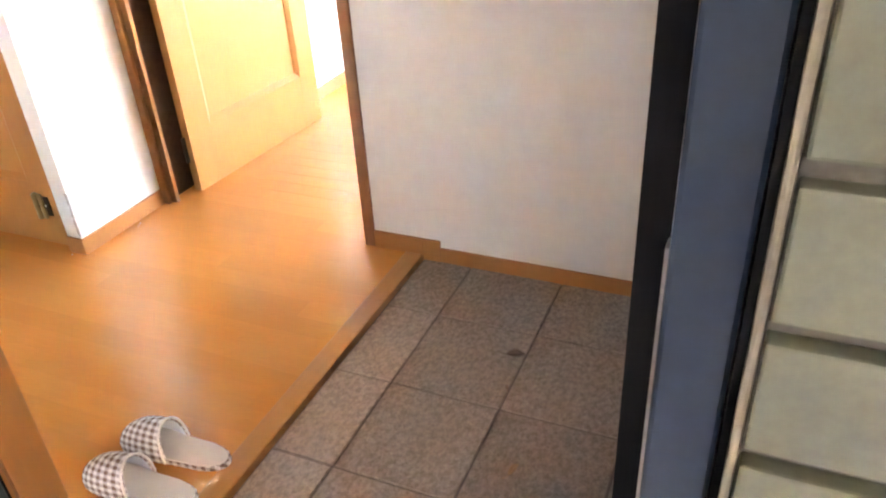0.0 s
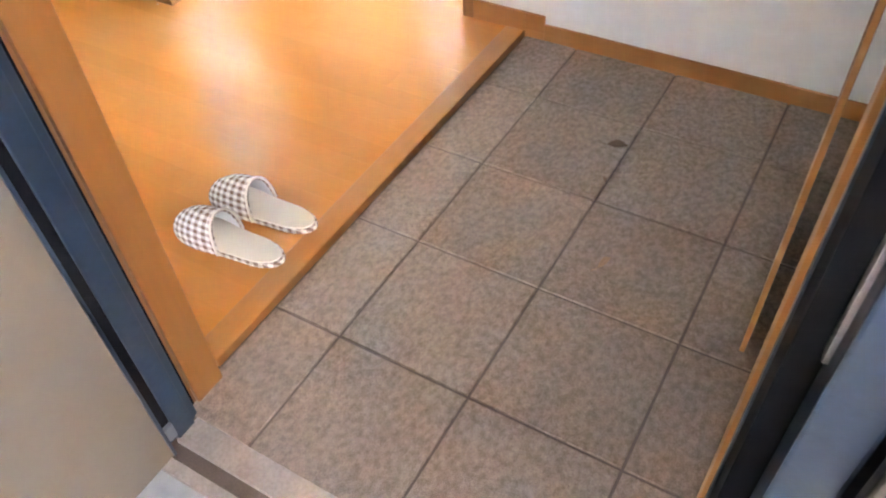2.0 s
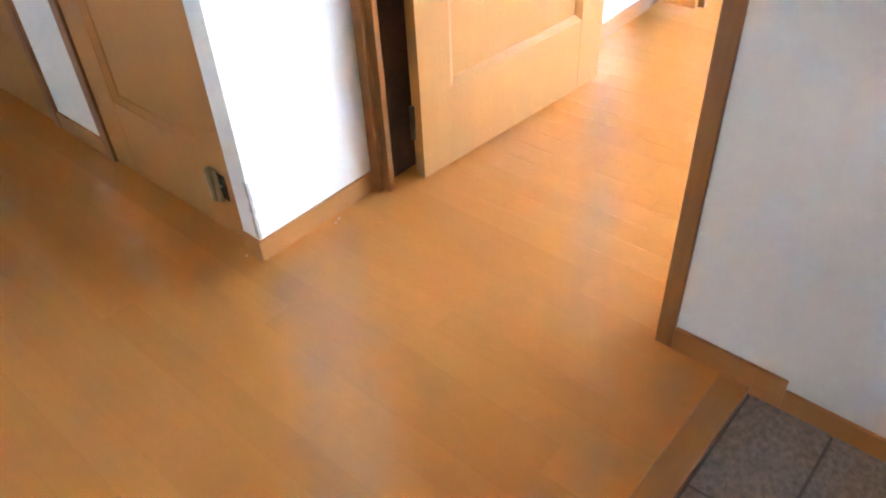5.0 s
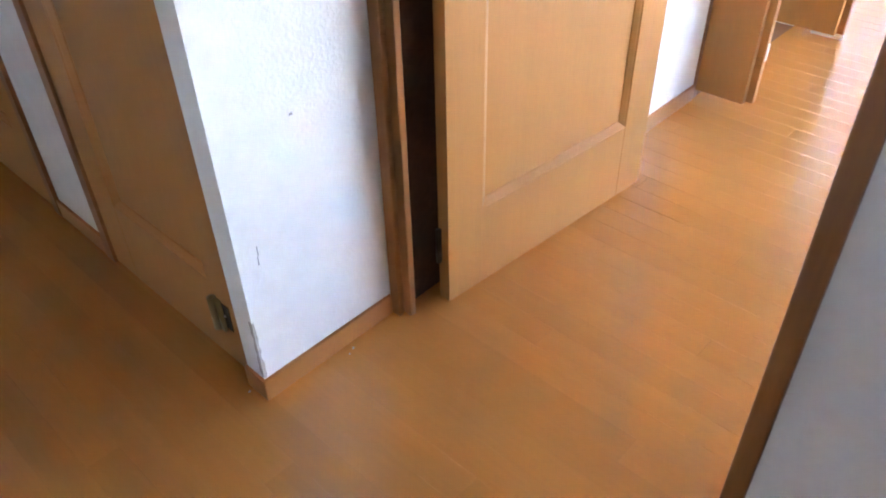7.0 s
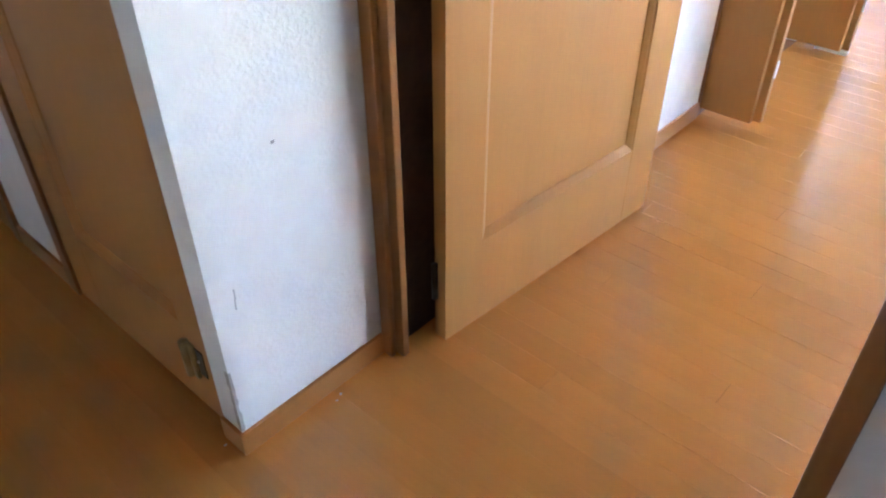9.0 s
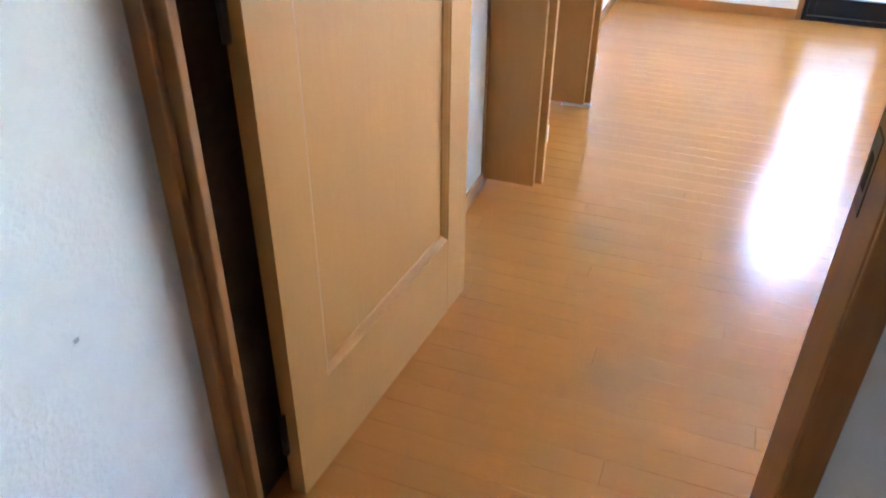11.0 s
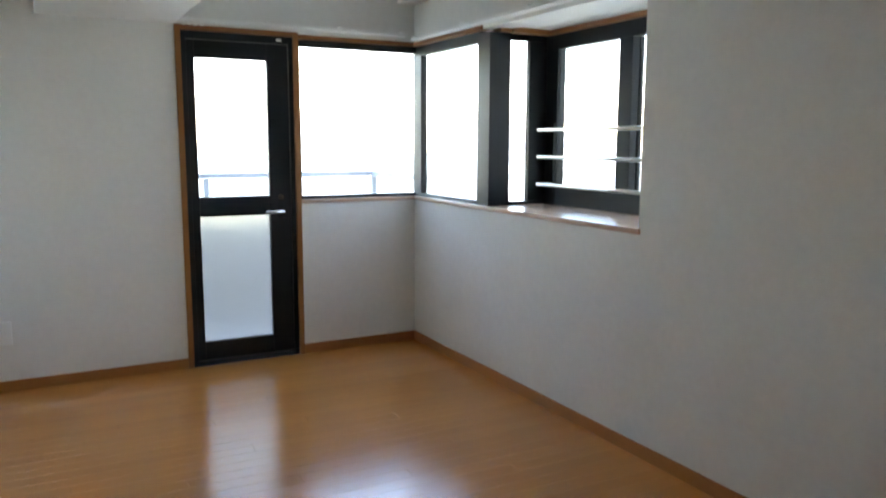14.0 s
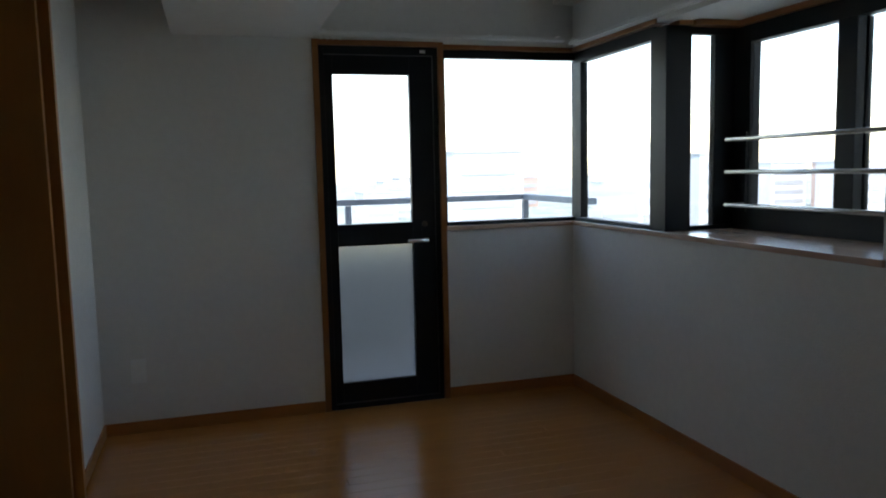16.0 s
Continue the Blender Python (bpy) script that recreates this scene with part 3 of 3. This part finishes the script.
def bent_tube(bm, pts, r, n=8):
    """One closed tube that follows a bent line."""
    pts = [Vector(p) for p in pts]
    rings = []
    for i, p in enumerate(pts):
        d = (pts[min(i + 1, len(pts) - 1)] - pts[max(i - 1, 0)]).normalized()
        u = Vector((1, 0, 0)) - d * d.x
        u.normalize()
        w = d.cross(u)
        rings.append([bm.verts.new(p + r * (u * math.cos(2 * math.pi * k / n) + w * math.sin(2 * math.pi * k / n))) for k in range(n)])
    for a, b in zip(rings, rings[1:]):
        for k in range(n):
            bm.faces.new((a[k], a[(k + 1) % n], b[(k + 1) % n], b[k]))
    bm.faces.new(rings[0][::-1])
    bm.faces.new(rings[-1])


def slipper(m):
    s = thing("slipper", "white house slipper with brown gingham upper, on the wooden floor", "slipper", "pair of slippers", m)
    out = []
    n = 36
    for i in range(n):
        a = 2 * math.pi * i / n
        c, q = math.cos(a), math.sin(a)
        w = 0.043 + 0.006 * c - 0.007 * math.exp(-((c + 0.15) / 0.35) ** 2)
        out.append((0.145 * math.copysign(abs(c) ** 0.82, c), 1.1 * w * math.copysign(abs(q) ** 0.82, q)))
    def slab(z0, z1, k):
        bm = bmesh.new()
        lo = [bm.verts.new((x * k, y * k, z0)) for x, y in out]
        hi = [bm.verts.new((x * k, y * k, z1)) for x, y in out]
        bm.faces.new(lo[::-1])
        bm.faces.new(hi)
        for i in range(n):
            bm.faces.new((lo[i], lo[(i + 1) % n], hi[(i + 1) % n], hi[i]))
        return bm
    part("sole", slab(0.0, 0.012, 1.0), GINGHAM, s, "gingham-bound sole")
    part("insole", slab(0.012, 0.016, 0.95), INSOLE, s, "cream padded insole")
    # domed upper over the front half, open to the back
    bm = bmesh.new()
    rings = []
    for i in range(11):
        x = -0.005 + 0.148 * (i / 10)
        c = min(1.0, x / 0.145)
        half = 1.1 * (0.043 + 0.006 * c - 0.007 * math.exp(-((c + 0.15) / 0.35) ** 2)) * max(0.03, 1 - max(0, c) ** 2.6) ** 0.48 + 0.0015
        h = 0.083 * math.sqrt(max(0.01, 1 - (max(0, c) ** 2.4))) * (1.0 - 0.25 * max(0, c))
        ring = []
        for k in range(13):
            a = math.pi * k / 12
            ring.append(bm.verts.new((x + 0.014 * math.sin(a) * (1 - i / 10), half * math.cos(a), 0.008 + h * math.sin(a) ** 0.8)))
        rings.append(ring)
    for r0, r1 in zip(rings, rings[1:]):
        for k in range(12):
            bm.faces.new((r0[k], r0[k + 1], r1[k + 1], r1[k]))
    up = part("upper", bm, GINGHAM, s, "brown and white gingham fabric upper", True)
    md = up.modifiers.new("thick", "SOLIDIFY")
    up.data.materials.append(LINING)
    md.thickness, md.offset, md.material_offset = 0.004, -1, 1
    bm = bmesh.new()
    pts = [(-0.005 + 0.014 * math.sin(math.pi * k / 16), 0.046 * math.cos(math.pi * k / 16), 0.008 + 0.083 * math.sin(math.pi * k / 16) ** 0.8) for k in range(17)]
    bent_tube(bm, pts, 0.003)
    part("binding", bm, INSOLE, up, "white edge binding", True)
    return s


GINGHAM = bpy.data.materials.new("gingham_fabric")
GINGHAM.use_nodes = True
nt = GINGHAM.node_tree
tc = nt.nodes.new("ShaderNodeTexCoord")
sep = nt.nodes.new("ShaderNodeSeparateXYZ")
nt.links.new(tc.outputs["Object"], sep.inputs[0])
slant = nt.nodes.new("ShaderNodeMath")
slant.operation = "ABSOLUTE"
nt.links.new(sep.outputs["Y"], slant.inputs[0])
across = nt.nodes.new("ShaderNodeMath")
across.operation = "SUBTRACT"
nt.links.new(slant.outputs[0], across.inputs[0])
nt.links.new(sep.outputs["Z"], across.inputs[1])
waves = []
for source in (sep.outputs["X"], across.outputs[0]):
    mul = nt.nodes.new("ShaderNodeMath")
    mul.operation, mul.inputs[1].default_value = "MULTIPLY", 2 * math.pi / 0.0205
    si = nt.nodes.new("ShaderNodeMath")
    si.operation = "SINE"
    gt = nt.nodes.new("ShaderNodeMath")
    gt.operation, gt.inputs[1].default_value = "GREATER_THAN", 0.0
    nt.links.new(source, mul.inputs[0])
    nt.links.new(mul.outputs[0], si.inputs[0])
    nt.links.new(si.outputs[0], gt.inputs[0])
    waves.append(gt)
plus = nt.nodes.new("ShaderNodeMath")
plus.operation = "ADD"
nt.links.new(waves[0].outputs[0], plus.inputs[0])
nt.links.new(waves[1].outputs[0], plus.inputs[1])
hf = nt.nodes.new("ShaderNodeMath")
hf.operation, hf.inputs[1].default_value = "MULTIPLY", 0.5
nt.links.new(plus.outputs[0], hf.inputs[0])
rp = nt.nodes.new("ShaderNodeValToRGB")
rp.color_ramp.elements[0].color = (0.80, 0.77, 0.73, 1)
rp.color_ramp.elements[1].color = (0.20, 0.12, 0.09, 1)
nt.links.new(hf.outputs[0], rp.inputs["Fac"])
nt.links.new(rp.outputs["Color"], nt.nodes["Principled BSDF"].inputs["Base Color"])
nt.nodes["Principled BSDF"].inputs["Roughness"].default_value = 0.9
slipper(pose(-0.190, -1.113, 0.003, 0, 0, 184) @ Matrix.Scale(1.02, 4))
slipper(pose(-0.190, -0.995, 0.003, 0, 0, 184) @ Matrix.Scale(1.02, 4))

def curled_leaf(name, label, x, y, size, turn, mat, curl):
    """A dry leaf: pointed blade bent up along its rib, with a stalk."""
    bm = bmesh.new()
    grid = []
    for i in range(9):
        f = i / 8
        half = 0.42 * size * math.sin(math.pi * min(1, f * 0.94 + 0.03)) ** 0.8
        row = []
        for j in range(5):
            q = (j - 2) / 2
            bend = curl * size * (q * q * 0.55 * math.sin(math.pi * f) + 0.9 * (f - 0.45) ** 2)
            row.append(bm.verts.new(((f - 0.5) * size * 1.5, half * q * (1 - 0.4 * curl * abs(q)), bend + 0.06 * size * noise.noise(Vector((f * 5, q * 3, x * 9))))))
        grid.append(row)
    for r0, r1 in zip(grid, grid[1:]):
        for j in range(4):
            bm.faces.new((r0[j], r0[j + 1], r1[j + 1], r1[j]))
    lowest = min(v.co.z for v in bm.verts)
    ob = thing(name, label, "leaf", "", pose(x, y, TZ - lowest + 0.0006, 0, 0, turn))
    blade = part("blade", bm, mat, ob, "", True)
    md = blade.modifiers.new("thick", "SOLIDIFY")
    md.thickness = 0.0008
    bm = bmesh.new()
    tip = Vector((-0.75 * size, 0, curl * size * 0.18))
    bent_tube(bm, [tip, tip + Vector((-0.3 * size, 0.06 * size, -0.02 * size)), tip + Vector((-0.6 * size, 0.2 * size, -0.03 * size))], 0.0009, 6)
    part("stalk", bm, mat, ob, "", True)


curled_leaf("dead_leaf", "curled brown dead leaf on the tiles", 0.444, -0.382, 0.034, 15, DIRT, 0.9)
curled_leaf("dead_leaf", "pale brown shrivelled dead leaf on the tiles", 0.566, -0.768, 0.026, 70, LEAFM, 1.2)
curled_leaf("dead_leaf", "tiny brown leaf scrap on the grout", 0.464, -0.512, 0.014, 120, DIRT, 0.8)

# scuffs on the wall end
for y, z, w, h in ((-0.19, 0.645, 0.008, 0.006), (-0.318, 0.36, 0.0025, 0.022), (-0.3155, 0.382, 0.0025, 0.024)):
    ob = tagged(boxes("wall_scuff", [(XL, XL + 0.0006, y, y + w, z, z + h)], SCUFF), "small grey scuff on the white wall", "scuff")

# torn paper at the foot of the wall end
random.seed(3)
bm = bmesh.new()
zs = [0.062 + 0.012 * i for i in range(15)]
edge = [(-0.363 + 0.004 + 0.009 * random.random() * (1 - i / 15), z) for i, z in enumerate(zs)]
lo = [bm.verts.new((XL + 0.0008, -0.3632, z)) for z in zs]
hi = [bm.verts.new((XL + 0.0008, y, z)) for y, z in edge]
back = [bm.verts.new((XL - 0.006 - 0.008 * random.random(), -0.3636, z)) for z in zs]
for i in range(14):
    bm.faces.new((lo[i], hi[i], hi[i + 1], lo[i + 1]))
    bm.faces.new((lo[i], lo[i + 1], back[i + 1], back[i]))
tagged(part("torn_wallpaper", bm, PLASTER), "chipped bare plaster edge where the wallpaper is torn", "wall damage")

# bits of plaster fallen from the torn corner
def crumb(x, y, z, size):
    c = thing("plaster_crumb", "tiny white crumb of fallen plaster on the floor", "crumb", "plaster crumbs", pose(x, y, z, 0, 0, 400 * size * 90))
    bm = bmesh.new()
    bmesh.ops.create_icosphere(bm, subdivisions=1, radius=size)
    for v in bm.verts:
        v.co.x *= 1.5 + 0.4 * noise.noise(v.co * 700)
        v.co.z = max(0.0, v.co.z * 0.6 + 0.2 * size)
    part("grain", bm, PLASTER, c)


crumb(-1.076, -0.132, 0.0002, 0.0032)
crumb(-1.068, -0.150, 0.0002, 0.0020)
crumb(-1.150, -0.384, 0.0002, 0.0026)



hook = thing("wall_hook", "tiny steel hook above the balcony door", "hook")
bm = bmesh.new()
tube_bm(bm, (0.43, YF, 2.19), (0.43, YF - 0.02, 2.19), 0.003, 8)
tube_bm(bm, (0.43, YF - 0.02, 2.19), (0.43, YF - 0.024, 2.205), 0.003, 8)
part("pin", bm, CHROME, hook)
boxes("plate", [(0.415, 0.445, YF - 0.003, YF, 2.18, 2.23)], WHITEPL, hook)

# ---- far city ----
random.seed(5)
for i in range(44):
    a = radians(-62 + 124 * i / 43 + random.uniform(-2, 2))
    d = random.uniform(120, 330)
    cx, cy, w, h = d * math.sin(a), d * math.cos(a), random.uniform(6, 17), random.uniform(5, 19)
    b = thing("distant_building", "building far beyond the balcony, haze put into its pale colours", "building", "distant buildings")
    boxes("wall", [(cx - w / 2, cx + w / 2, cy, cy + 14, -14, -14 + h)], CITYR if i % 7 == 2 else CITY, b)
    boxes("roof", [(cx - w / 2 - 0.3, cx + w / 2 + 0.3, cy - 0.3, cy + 14.3, -14 + h, -13.5 + h)], CONCRETE, b)
    for k in range(int(h // 3.2)):
        boxes("window", [(cx - w * 0.4, cx + w * 0.4, cy - 0.25, cy, -12.8 + 3.2 * k, -11.4 + 3.2 * k)], CITYW, b)

# ---- pieces of wall and floor, last ----
def pieces(name, data, mat, parent, places):
    for p in places:
        ob = new(name, data)
        ob.parent = parent
        ob.location = p


def slab_mesh(name, sx, sy, sz, mat, chamfer):
    """A piece with its top at z = 0 and chamfered top edges."""
    bm = bmesh.new()
    c = chamfer
    lo = [bm.verts.new((x, y, -sz)) for x, y in ((0, 0), (sx, 0), (sx, sy), (0, sy))]
    md = [bm.verts.new((x, y, -c)) for x, y in ((0, 0), (sx, 0), (sx, sy), (0, sy))]
    hi = [bm.verts.new((x, y, 0)) for x, y in ((c, c), (sx - c, c), (sx - c, sy - c), (c, sy - c))]
    bm.faces.new(hi)
    for i in range(4):
        j = (i + 1) % 4
        bm.faces.new((lo[i], lo[j], md[j], md[i]))
        bm.faces.new((md[i], md[j], hi[j], hi[i]))
    return mesh_of(name, bm, mat)


entrance = bpy.data.objects["entrance_floor"]
cols = [0.006, 0.172, 0.470, 0.774, 0.952]
rows = [-1.482, -1.197, -0.893, -0.589, -0.278, -0.002]
g = 0.0028
for i in range(4):
    for j in range(5):
        w, h = cols[i + 1] - cols[i] - 2 * g, rows[j + 1] - rows[j] - 2 * g
        ob = new("tile", slab_mesh("tile", w, h, 0.02, TILE, 0.0015))
        ob.parent = entrance
        ob.location = (cols[i] + g, rows[j] + g, TZ)

PW = 0.0757
plank_cache = {}
def plank(x0, x1, y0, y1):
    key = (round(x1 - x0, 3), round(y1 - y0, 4), y0 > 0.1)
    if key not in plank_cache:
        plank_cache[key] = slab_mesh("plank", x1 - x0, y1 - y0, 0.012, FLOORW, 0.00008)
    ob = new("plank", plank_cache[key])
    ob.parent = floor
    ob.location = (x0, y0, 0.0)


random.seed(11)
y = -1.42
k = 0
while y < YF - 0.001:
    ye = min(y + PW, YF)
    if y < 0.0 - PW:
        xs, xe = -3.98, -0.0585
    elif y < 0.1:
        xs, xe = XL - 0.066 if y > -0.3 else -3.98, -0.0585
    else:
        xs, xe = XL + 0.001, XR - 0.001
    L = 1.82
    x = xs - (0.61 * k % 1.0) * L
    while x < xe:
        a, b = max(x, xs), min(x + L, xe)
        if b - a > 0.02:
            e = 0.0005 if y > 0.1 else 0.00005
            plank(a + e, b - e, y + e, ye - e)
        x += L
    y = ye
    k += 1

outer = bpy.data.objects["wall_outer"]
bw, bh = 0.227, 0.0635
bm = bmesh.new()
box_bm(bm, 0, bw, -0.012, 0, 0, bh, 0.002)
brick_mesh = mesh_of("brick", bm, BRICK)
for r in range(27):
    for c in range(6):
        ob = new("brick", brick_mesh)
        ob.parent = outer
        ob.location = (XJ + 0.0665 + c * 0.236, -1.60, 0.0585 + r * 0.0745)
